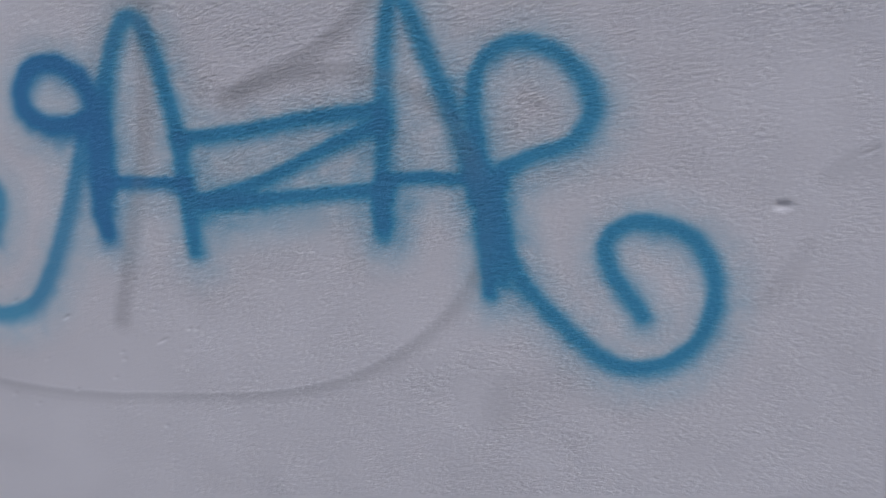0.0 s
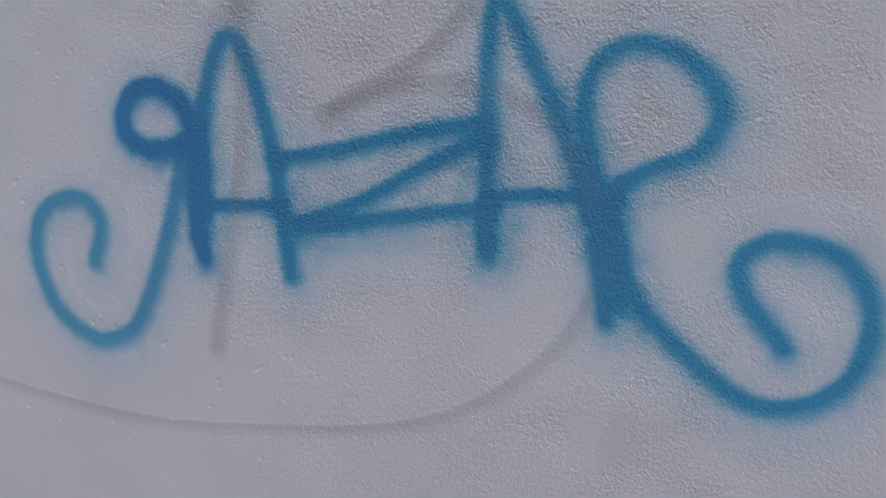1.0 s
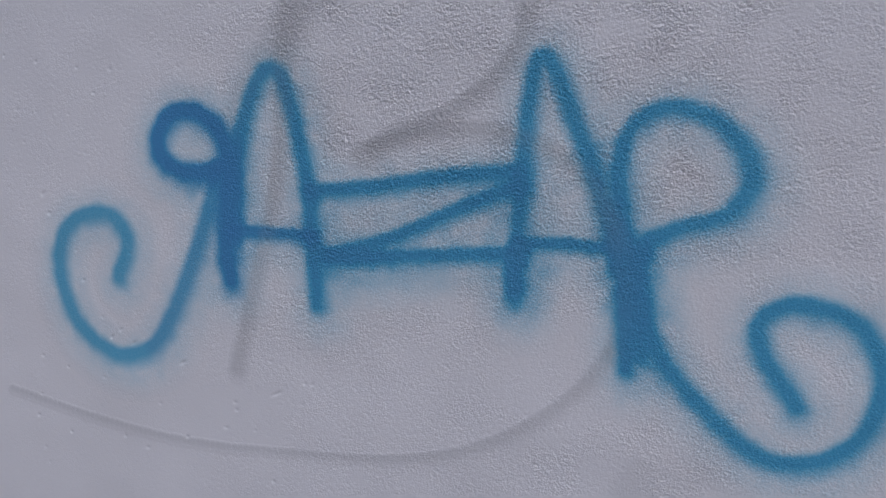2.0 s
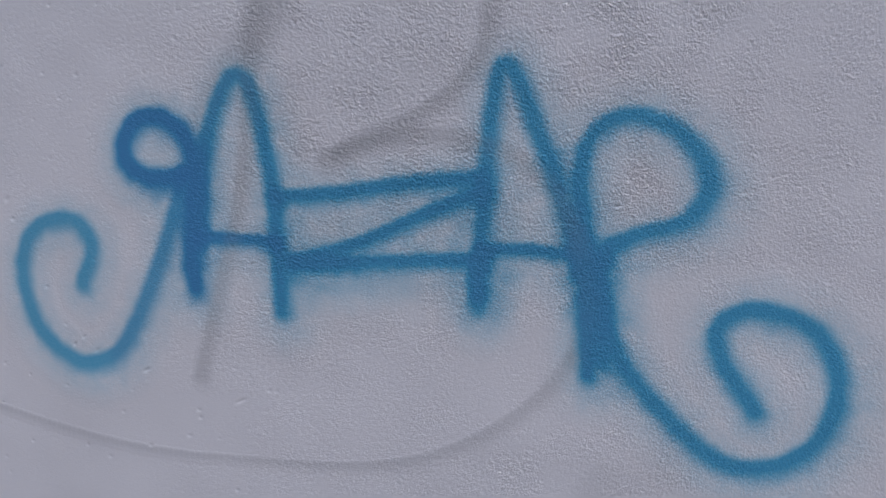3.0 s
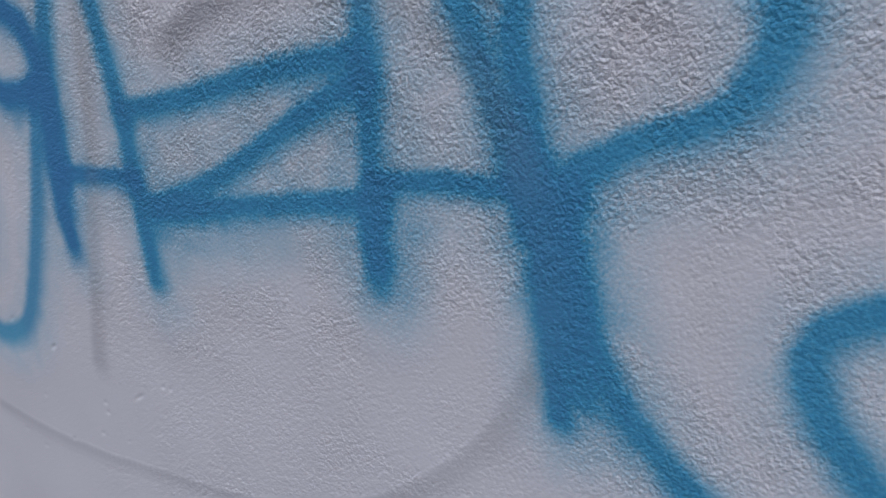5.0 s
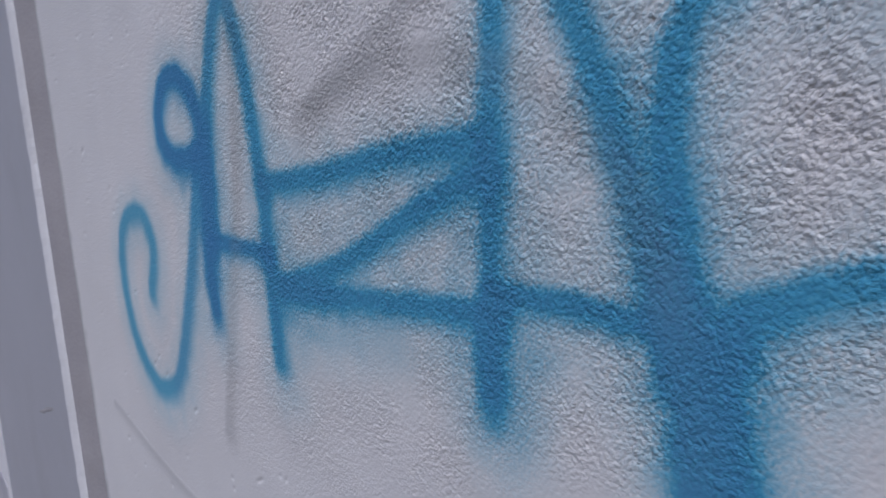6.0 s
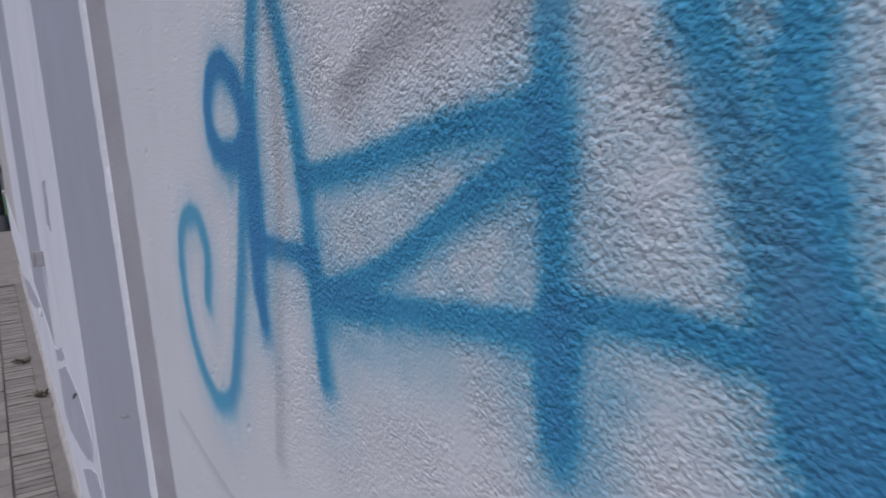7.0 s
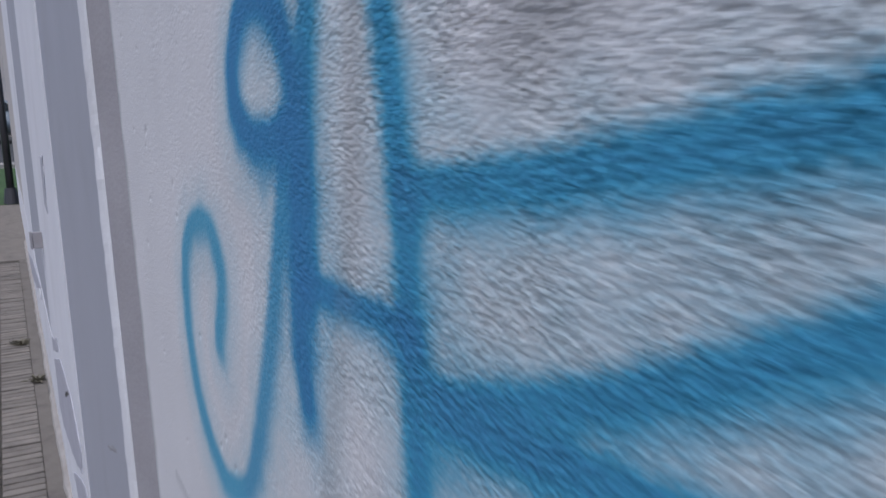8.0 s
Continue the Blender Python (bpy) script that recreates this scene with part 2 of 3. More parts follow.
wall = tagged(grid_mesh("wall_front", wall_verts, quads, PAINTED, rough=strength.ravel(), blue=np.zeros(NX * NZ), violet=np.zeros(NX * NZ), grey=feather.ravel()), "white trowelled plaster wall carrying blue and faded grey graffiti", "wall", kind="structure")
bm = bmesh.new()
add_prism(bm, [(X0, 0.006), (X1, 0.006), (X1, 0.30), (X0, 0.30)], lambda x: ground_z(x) - 0.3, 3.0)
add_prism(bm, [(X0, 0.0), (X1, 0.0), (X1, 0.006), (X0, 0.006)], Z1, 3.0)
add_prism(bm, [(X0, 0.0), (X1, 0.0), (X1, 0.006), (X0, 0.006)], lambda x: ground_z(x) - 0.3, Z0)
add_prism(bm, [(X1 + 0.0002, 0.0), (X1 + 0.0052, 0.0), (X1 + 0.0052, 0.29), (X1 + 0.0002, 0.29)], lambda x: ground_z(x) - 0.3, 3.0)
tagged(finish("wall_core", bm, SMOOTH_PLASTER), "white plaster wall body behind the painted face", "wall", kind="structure")


# ---- sprayed strokes ----
def smooth_line(points, n=14):
    p = np.array(points, float)
    p = np.vstack([2 * p[0] - p[1], p, 2 * p[-1] - p[-2]])
    t = np.linspace(0, 1, n, endpoint=False)[:, None]
    out = [0.5 * (2 * p[i] + (p[i + 1] - p[i - 1]) * t + (2 * p[i - 1] - 5 * p[i] + 4 * p[i + 1] - p[i + 2]) * t ** 2
                  + (3 * p[i] - p[i - 1] - 3 * p[i + 1] + p[i + 2]) * t ** 3) for i in range(1, len(p) - 2)]
    return np.vstack(out + [p[-2:-1]])


def cover_of(points, soft, halo, halo_size):
    """Cover of one pull of the can along points of (x, z, half width): it fades over the edge into a faint mist."""
    line = smooth_line(points)
    reach = line[:, 2].max() * 2 + 2.3 * halo_size
    i0, i1 = [int(np.clip((v - X0) / STEP, 0, NX - 1)) for v in (line[:, 0].min() - reach, line[:, 0].max() + reach)]
    j0, j1 = [int(np.clip((v - Z0) / STEP, 0, NZ - 1)) for v in (line[:, 1].min() - reach, line[:, 1].max() + reach)]
    box = (slice(j0, j1 + 1), slice(i0, i1 + 1))
    sx, sz = gx[box], gz[box]
    rel, gap, side = np.full(sx.shape, 9.0), np.full(sx.shape, 9.0), np.zeros(sx.shape)
    for x, z, w in line:
        d = np.hypot(sx - x, sz - z)
        near = d / w < rel
        side = np.where(near, (0.9 * (sz - z) - 0.4 * (sx - x)) / np.maximum(d, 1e-5), side)
        rel = np.where(near, d / w, rel)
        gap = np.minimum(gap, np.hypot(sx - x - 0.005, sz - z + 0.009) - w)
    ragged = strength[box] * (0.13 * np.tanh(grain[box]) + 0.04 * coarse[box]) + 0.03 * drift[box]
    soft = soft * (1.0 - 0.42 * side)      # the can leans: crisp along the top of a stroke, misty below
    t = np.clip((1.0 + soft * 0.5 - rel + ragged) / soft, 0, 1)
    cover = t * t * (3 - 2 * t)
    mist = halo * np.exp(-np.clip(gap, 0, 1) ** 2 / halo_size ** 2) * np.clip(1.0 + 0.15 * drift[box] + 0.25 * grain[box], 0, 2)
    return box, cover + (1 - cover) * np.clip(mist, 0, 1)


def spray_cover(lines, opacity, soft, halo, halo_size):
    """Pigment of all strokes (name, points, thickness) together, and for each patch of wall the stroke that covers it most."""
    bare, best, owner = np.ones((NZ, NX)), np.zeros((NZ, NX)), np.full((NZ, NX), -1)
    for k, (nm, pts, thick) in enumerate(lines):
        box, c = cover_of(pts, soft, halo, halo_size)
        bare[box] *= 1 - opacity * thick * c
        owner[box] = np.where(c > best[box], k, owner[box])
        best[box] = np.maximum(best[box], c)
    return 1 - bare, owner


def lay_strokes(lines, total, owner, parent, lift):
    """One thin skin of paint for each stroke, side by side on the plaster's own relief."""
    on = total > 0.012
    for k, (nm, pts, thick) in enumerate(lines):
        mine = (owner[:-1, :-1] == k) & (on[:-1, :-1] | on[1:, :-1] | on[:-1, 1:] | on[1:, 1:])
        q = quads.reshape(NZ - 1, NX - 1, 4)[mine]
        used, q = np.unique(q, return_inverse=True)
        v = wall_verts[used].copy()
        v[:, 1] -= lift * (0.1 + 0.9 * np.clip(total.ravel()[used] / 0.06, 0, 1))
        grid_mesh(nm, v, q.reshape(-1, 4), PAINTED, rough=strength.ravel()[used], blue=BLUE_COVER.ravel()[used], grey=GREY_COVER.ravel()[used], violet=VIOLET_COVER.ravel()[used]).parent = parent


def with_width(points, w):
    return [(x, z, w) for x, z in points]


faded = tagged(empty("faded_graffiti"), "old faded grey spray strokes ghosting through white plaster paint", "graffiti")
FADED_LINES = {
    "grey_upright": [(0.202, 1.380, 0.030), (0.185, 1.315, 0.030), (0.159, 1.266, 0.024), (0.139, 1.206, 0.018), (0.127, 1.126, 0.015), (0.109, 1.045, 0.014), (0.084, 0.962, 0.014), (0.046, 0.867, 0.014), (0.011, 0.768, 0.014), (-0.010, 0.709, 0.015)],
    "grey_slant": [(0.164, 1.309, 0.024), (0.122, 1.248, 0.024), (0.073, 1.190, 0.022), (0.038, 1.148, 0.018)],
    "grey_hook": [(0.262, 1.067, 0.018), (0.329, 1.093, 0.016), (0.405, 1.118, 0.014), (0.467, 1.152, 0.013), (0.511, 1.191, 0.013), (0.533, 1.234, 0.014), (0.542, 1.277, 0.015), (0.550, 1.338, 0.015)],
    "grey_bow": [(0.280, 1.076, 0.012), (0.348, 1.090, 0.013), (0.421, 1.093, 0.014), (0.490, 1.082, 0.014), (0.552, 1.058, 0.014), (0.602, 1.017, 0.014), (0.632, 0.968, 0.015), (0.652, 0.902, 0.015), (0.658, 0.818, 0.015), (0.636, 0.745, 0.014)],
    "grey_trail": [(0.636, 0.745, 0.014), (0.584, 0.685, 0.012), (0.511, 0.631, 0.011), (0.421, 0.587, 0.010), (0.319, 0.562, 0.009), (0.218, 0.556, 0.008), (0.069, 0.559, 0.008), (-0.090, 0.567, 0.008), (-0.220, 0.586, 0.008), (-0.368, 0.620, 0.008), (-0.516, 0.662, 0.008)],
}
FADED_LINES["grey_scuff"] = [(1.129, 0.764, 0.012), (1.097, 0.715, 0.014), (1.059, 0.676, 0.012)]
FADED_LINES["grey_smear"] = [(1.158, 0.862, 0.012), (1.187, 0.879, 0.016), (1.219, 0.892, 0.016)]
FADED_LINES["grey_blot"] = [(0.644, 0.515, 0.020), (0.659, 0.539, 0.026), (0.670, 0.564, 0.020)]
FADED_STROKES = [(nm, pts, {"grey_slant": 0.55, "grey_upright": 0.95, "grey_trail": 0.78, "grey_scuff": 0.35, "grey_smear": 0.4, "grey_blot": 0.3}.get(nm, 1.0)) for nm, pts in FADED_LINES.items()]

tag = tagged(empty("blue_graffiti"), "blue spray-painted lettering with curled tails on white plaster", "graffiti")
HOOK = with_width([(-0.229, 0.876), (-0.203, 0.931), (-0.205, 0.961), (-0.229, 0.987), (-0.269, 0.994), (-0.321, 0.976), (-0.353, 0.926), (-0.357, 0.863), (-0.337, 0.799), (-0.294, 0.751), (-0.237, 0.730), (-0.174, 0.751), (-0.127, 0.807), (-0.084, 0.877), (-0.047, 0.946), (-0.021, 1.003), (0.004, 1.060)], 0.0183)
RING = with_width([(0.017, 1.061), (-0.027, 1.053), (-0.076, 1.058), (-0.109, 1.089), (-0.105, 1.127), (-0.073, 1.154), (-0.031, 1.153), (0.004, 1.129), (0.020, 1.091), (0.020, 1.040), (0.008, 0.973), (-0.001, 0.916), (0.000, 0.864)], 0.0220)
ARCH = with_width([(0.017, 0.953), (0.031, 1.039), (0.049, 1.104), (0.078, 1.171), (0.108, 1.207), (0.133, 1.199), (0.147, 1.151), (0.157, 1.086), (0.163, 1.013), (0.162, 0.939), (0.160, 0.873), (0.158, 0.820)], 0.0178)
BAR = with_width([(0.014, 0.951), (0.088, 0.946), (0.160, 0.937)], 0.0136)
ZIGZAG = with_width([(0.168, 1.011), (0.275, 1.012), (0.390, 1.020), (0.498, 1.023)], 0.0165)
DIAGONAL = [(0.516, 1.002, 0.0172), (0.425, 0.974, 0.0158), (0.308, 0.932, 0.0150), (0.188, 0.903, 0.0150)]
BASE = with_width([(0.188, 0.906), (0.266, 0.899), (0.381, 0.899), (0.500, 0.898)], 0.0152)
PEAK = [(x, z, 0.0168 if x < 0.565 else 0.0174) for x, z in [(0.494, 0.851), (0.498, 0.884), (0.508, 0.954), (0.523, 1.055), (0.537, 1.136), (0.555, 1.186), (0.577, 1.158), (0.599, 1.091), (0.620, 1.016), (0.642, 0.931), (0.655, 0.880)]]
FOOT = [(0.497, 0.887, 0.0185), (0.495, 0.860, 0.0185), (0.493, 0.838, 0.0170)]
FOOT_END = [(0.493, 0.838, 0.0155), (0.492, 0.819, 0.0140)]
CROSS = with_width([(0.501, 0.914), (0.579, 0.910), (0.664, 0.898)], 0.0132)
STEM = [(0.656, 0.888, 0.020), (0.657, 0.811, 0.019), (0.655, 0.718, 0.016)]
BOWL = [(x, z, 0.0165 if x < 0.8 else 0.0200) for x, z in [(0.677, 0.810), (0.672, 0.888), (0.660, 0.964), (0.661, 1.031), (0.678, 1.072), (0.711, 1.095), (0.753, 1.094), (0.798, 1.069), (0.829, 1.029), (0.836, 0.991), (0.823, 0.961), (0.794, 0.940), (0.730, 0.924), (0.673, 0.900)]]
TAIL = with_width([(0.681, 0.888), (0.683, 0.810), (0.696, 0.758), (0.723, 0.710), (0.770, 0.651), (0.825, 0.597), (0.879, 0.579), (0.933, 0.591), (0.978, 0.632), (0.998, 0.694), (0.989, 0.752), (0.956, 0.792), (0.912, 0.810), (0.876, 0.811), (0.846, 0.793), (0.840, 0.764), (0.855, 0.722), (0.881, 0.680), (0.889, 0.665)], 0.0178)
POOL = [(0.198, 0.902, 0.014), (0.235, 0.901, 0.016), (0.275, 0.905, 0.012)]
GAP = [(0.630, 1.050, 0.012), (0.642, 1.000, 0.015), (0.652, 0.950, 0.017), (0.655, 0.915, 0.018)]
PUFF = [(0.190, 0.878, 0.030), (0.255, 0.868, 0.034), (0.360, 0.866, 0.026)]
WEB = [(0.671, 0.795, 0.012), (0.673, 0.750, 0.013), (0.682, 0.728, 0.011)]
BLUE_STROKES = [("hook", HOOK, 0.84), ("ring", RING, 1.0), ("arch", ARCH, 0.93), ("crossbar", BAR, 0.94), ("top_bar", ZIGZAG, 0.93), ("diagonal", DIAGONAL, 0.93), ("base_bar", BASE, 0.93),
                ("peak", PEAK, 0.90), ("peak_foot", FOOT, 0.86), ("peak_foot", FOOT_END, 0.62), ("crossbar", CROSS, 0.94), ("stem", STEM, 0.96), ("bowl", BOWL, 0.90), ("tail", TAIL, 0.91), ("web", WEB, 0.80), ("paint_pool", POOL, 0.55), ("overspray", PUFF, 0.16), ("overspray", GAP, 0.32)]
BLUE_COVER, blue_owner = spray_cover(BLUE_STROKES, 1.0, 1.45, 0.25, 0.034)
VIOLET_COVER, _ = spray_cover([("ring", RING, 0.38), ("crossbar", BAR, 0.28), ("hook", HOOK[-6:], 0.2)], 1.0, 1.5, 0.15, 0.02)
GREY_COVER, grey_owner = spray_cover(FADED_STROKES, 0.34, 1.6, 0.05, 0.014)
GREY_COVER = GREY_COVER * (1 - (0.48 + 0.38 * np.clip((0.945 - gz) / 0.06, 0, 1)) * BLUE_COVER)
lay_strokes(FADED_STROKES, GREY_COVER, grey_owner, faded, 0.0003)
lay_strokes(BLUE_STROKES, BLUE_COVER, blue_owner, tag, 0.0006)

# ---- the grey pilaster with its splayed return and white corner band ----
pilaster = tagged(empty("wall_pilaster", (-1.2, facade_y(-1.2), ground_z(-1.2))), "grey painted pilaster with white corner band beside plaster wall", "pilaster", kind="structure")
off = Matrix.Translation(-pilaster.location)
PANEL_END = -2.02


def pil(name, bm, mat, label=""):
    bmesh.ops.transform(bm, matrix=off, verts=bm.verts[:])
    return part(name, bm, mat, pilaster, label)


low = lambda x: ground_z(x) - 0.2
bm = bmesh.new()
add_prism(bm, [(-0.7865, facade_y(-0.7865)), (-0.7865, 0.25), (PANEL_END, 0.25), (PANEL_END, facade_y(PANEL_END))], low, 3.0)
pil("panel", bm, GREY, "flat grey painted face")
bm = bmesh.new()
add_prism(bm, [(-0.6735, 0.0002), (-0.6735, 0.2), (-0.7860, 0.2), (-0.7860, -0.020), (-0.738, -0.0202)], low, 3.0)
pil("return", bm, RETURN, "bare grey splayed return")
bm = bmesh.new()
r = random.Random(21)
prev = None
wander = 0.0
for k in range(241):
    z = low(-0.75) + (3.0 - low(-0.75)) * k / 240
    wander = 0.8 * wander + r.gauss(0, 0.0008)
    side, fat = r.gauss(0, 0.0006) + wander, r.gauss(0, 0.0004)
    nick = 0.010 * math.exp(-((z - 1.114) / 0.012) ** 2)
    level = [bm.verts.new((x, y, z)) for x, y in ((-0.7385, -0.0202), (-0.7860, -0.0202), (-0.7862, -0.0236), (-0.7795 + 0.5 * side + nick, -0.0270 - fat), (-0.762 + side, -0.0270 - fat), (-0.746 + 1.6 * side - nick, -0.0236), (-0.7395 + 1.6 * side - nick, -0.0206))]
    if prev:
        for m in range(7):
            bm.faces.new((prev[m], prev[(m + 1) % 7], level[(m + 1) % 7], level[m]))
    prev = level
bmesh.ops.recalc_face_normals(bm, faces=bm.faces[:])
pil("corner_band", bm, BAND, "white painted corner band with a nick")

# white wall past the plaster's other end
# flush grey strip: shade at the plaster's end put into its colour
bm = bmesh.new()
add_prism(bm, [(X1 + 0.0055, 0.0012), (X1 + 0.0055, 0.29), (X1 + 0.0085, 0.29), (X1 + 0.0085, 0.0012)], lambda x: ground_z(x) - 0.3, 3.0)
tagged(finish("shade_strip", bm, RETURN), "thin grey strip coloured as the shade at the plaster wall's end", "joint", kind="structure")
bm = bmesh.new()
add_prism(bm, [(X1 + 0.0088, -0.002), (X1 + 0.0088, 0.3), (2.6, 0.3), (2.6, -0.002)], lambda x: ground_z(x) - 0.3, 3.0)
tagged(finish("wall_end", bm, WHITE), "smooth white painted wall beyond the plaster", "wall", kind="structure")


# ---- the far facade ----
def facade(name, xa, xb, proud, z0, z1, mat, label, category="wall", deep=0.3):
    bm = bmesh.new()
    add_prism(bm, [(xa, facade_y(xa) - proud), (xa, facade_y(xa) + deep), (xb, facade_y(xb) + deep), (xb, facade_y(xb) - proud)], z0, z1)
    return tagged(finish(name, bm, mat), label, category, kind="structure")


facade("wall_white", PANEL_END - 0.0005, -4.05, 0.003, low, 3.4, WHITE, "white painted facade wall with grey paint patches")
facade("wall_groove", -4.05, -6.2, -0.001, low, 3.4, GREY, "recessed grey-blue strip between white facade walls")
facade("wall_white_far", -6.2, -9.0, 0.0, low, 3.6, WHITE, "narrow white facade wall along the street")
facade("wall_beige", -9.0, -14.2, -0.002, low, 4.4, BEIGE, "beige rendered facade wall at the building's end")
facade("plinth", -4.06, -14.2, 0.001, low, lambda x: ground_z(x) + 0.66, WHITE, "white painted plinth along the facade's foot", "plinth")


def paint_patch(name, corners, proud, seed, label, mat=None):
    """A brushed patch on the facade with a ragged outline through corners of (x, z)."""
    r = random.Random(seed)
    loop = []
    for i, (xa, za) in enumerate(corners):
        xb, zb = corners[(i + 1) % len(corners)]
        for k in range(7):
            u = k / 7
            loop.append((xa + (xb - xa) * u + r.uniform(-1, 1) * 0.02, za + (zb - za) * u + r.uniform(-1, 1) * 0.007))
    bm = bmesh.new()
    front = [bm.verts.new((x, facade_y(x) - proud - 0.0025, z)) for x, z in loop]
    back = [bm.verts.new((x, facade_y(x) - proud, z)) for x, z in loop]
    bm.faces.new(front)
    for i in range(len(loop)):
        k = (i + 1) % len(loop)
        bm.faces.new((front[i], back[i], back[k], front[k]))
    bmesh.ops.recalc_face_normals(bm, faces=bm.faces[:])
    return tagged(finish(name, bm, mat or PATCH), label, "paint patch")


paint_patch("paint_patch", [(-2.21, 0.246), (-2.52, 0.345), (-3.17, 0.381), (-3.98, 0.25), (-3.98, -0.01), (-3.66, -0.038), (-2.84, 0.036), (-2.28, 0.137)], 0.003, 1, "grey brushed paint patch low on the white facade")
paint_patch("paint_patch", [(-2.09, 0.09), (-2.22, 0.12), (-3.06, -0.09), (-2.83, -0.14), (-2.08, -0.06)], 0.003, 9, "lower grey brushed paint patch under a white streak")
paint_patch("paint_patch", [(-3.15, 0.423), (-3.29, 0.455), (-4.0, 0.36), (-3.98, 0.29)], 0.003, 7, "small grey brushed paint patch above the larger one")
paint_patch("paint_patch", [(-5.32, 0.513), (-7.4, 0.60), (-10.4, 0.57), (-9.76, 0.36), (-6.8, 0.39)], 0.001, 2, "grey brushed paint patch over the far white plinth")
paint_patch("brown_patch", [(-0.82, 0.335), (-1.14, 0.216), (-1.44, 0.12), (-1.98, 0.03), (-1.98, -0.5), (-0.82, -0.5)], 0.0, 13, "darker brownish patch at the foot of the grey pilaster", BROWN)
paint_patch("paint_streak", [(-4.15, 1.28), (-4.35, 1.33), (-4.8, 1.08), (-4.5, 1.0)], -0.006, 17, "white brushed streak on the recessed grey strip", WHITE)
paint_patch("paint_streak", [(-2.65, 1.22), (-2.85, 1.24), (-2.95, 1.05), (-2.75, 1.02)], 0.003, 19, "thin grey scuff on the white facade wall")

# ---- ground ----
xs = [-400, -120, -60, -34, -30, -26, -22, -18, -14, -10, -8, -6, -4, -1.7, 0, 2, 4, 6, 8, 30, 120, 400]
ys = [-400, -60, -12, -3, -1.2, 0.0, 0.4, 3, 12, 60, 400]
bm = bmesh.new()
vs = [[bm.verts.new((x, y, ground_z(x) - 0.014)) for x in xs] for y in ys]
for j in range(len(ys) - 1):
    for i in range(len(xs) - 1):
        bm.faces.new((vs[j][i], vs[j][i + 1], vs[j + 1][i + 1], vs[j + 1][i]))
tagged(finish("ground", bm, JOINT), "dark earth and sand bed under the street paving", "ground", kind="structure")


def strip(name, xa, xb, ya, yb, lift, mat, label, category):
    bm = bmesh.new()
    add_prism(bm, [(xa, ya), (xa, yb), (xb, yb), (xb, ya)], lambda x: ground_z(x) - 0.03, lambda x: ground_z(x) + lift)
    return tagged(finish(name, bm, mat), label, category, kind="structure")


strip("pavement_slab", -9.6, -14.3, -4, 0.42, 0.0, PAVER, "weathered concrete pavement further up the street", "pavement")
strip("pavement_edge", -1.7, -9.6, -4, -0.96, 0.0, PAVER, "plain concrete pavement beside the block paving", "pavement")
strip("pavement_edge", 6.0, -1.7, -4, -0.96, 0.0, PAVER, "level concrete pavement before the plaster wall", "pavement")
bm = bmesh.new()
add_prism(bm, [(-1.8, facade_y(-1.8) - 0.03), (-9.6, facade_y(-9.6) - 0.03), (-9.6, facade_y(-9.6) - 0.108), (-1.8, facade_y(-1.8) - 0.108)], lambda x: ground_z(x) - 0.05, lambda x: ground_z(x) - 0.004)
tagged(finish("cement_bed", bm, PAVER), "grey-brown cement strip between fillet and block paving", "pavement", kind="structure")
strip("lawn", -14.3, -20.6, -6, 6, 0.01, LAWN, "mown green lawn beyond the pavement", "lawn")
strip("kerb", -20.6, -21.2, -8, 8, 0.10, CEMENT, "pale concrete kerb along the far road", "kerb")
strip("road", -21.2, -33.5, -30, 30, 0.0, ASPHALT, "dark asphalt road beyond the lawn", "road")

# cement fillet at the facade's foot
bm = bmesh.new()
r = random.Random(3)
n = 90
prev = None
for i in range(n + 1):
    x = -1.75 - 9.0 * i / n
    w = 0.036 + r.uniform(-0.010, 0.010)
    y = facade_y(x) - 0.0015
    ring_ = [bm.verts.new(p) for p in ((x, y, ground_z(x) - 0.02), (x, y, ground_z(x) + 0.022 + r.uniform(-0.003, 0.003)), (x, y - w * 0.6, ground_z(x) + 0.010), (x, y - w, ground_z(x) - 0.02))]
    if prev:
        for k in range(3):
            bm.faces.new((prev[k], prev[k + 1], ring_[k + 1], ring_[k]))
    prev = ring_
bmesh.ops.recalc_face_normals(bm, faces=bm.faces[:])
tagged(finish("cement_fillet", bm, CEMENT), "crumbling pale cement fillet between facade and paving", "fillet", kind="structure")

# ---- loose and far things ----
def smudge(name, x, y, z, size, mat, seed, label, category):
    """A small slanting smear with a ragged rim on an upright face."""
    r = random.Random(seed)
    bm = bmesh.new()
    rim = [(math.cos(a * 0.5236) * size * r.uniform(0.7, 1.2), math.sin(a * 0.5236) * size * 0.07 * r.uniform(0.5, 1.3)) for a in range(12)]
    rim = [(u, v + 0.22 * u) for u, v in rim]
    top = bm.verts.new((0, -0.0009, 0))
    vs = [bm.verts.new((u, 0.0002 - SPREAD * u, v)) for u, v in rim]
    for i in range(12):
        bm.faces.new((top, vs[i], vs[(i + 1) % 12]))
    bmesh.ops.recalc_face_normals(bm, faces=bm.faces[:])
    ob = finish(name, bm, mat)
    ob.location = (x, y, z)
    return tagged(ob, label, category)


smudge("dirt_smudge", -1.05, facade_y(-1.05) - 0.0004, 0.560, 0.10, RETURN, 1, "small dark dirt smudge on the grey pilaster", "stain")
smudge("chipped_spot", -2.82, facade_y(-2.82) - 0.0062, 0.298, 0.19, JOINT, 2, "dark chipped spot on the grey paint patch", "stain")


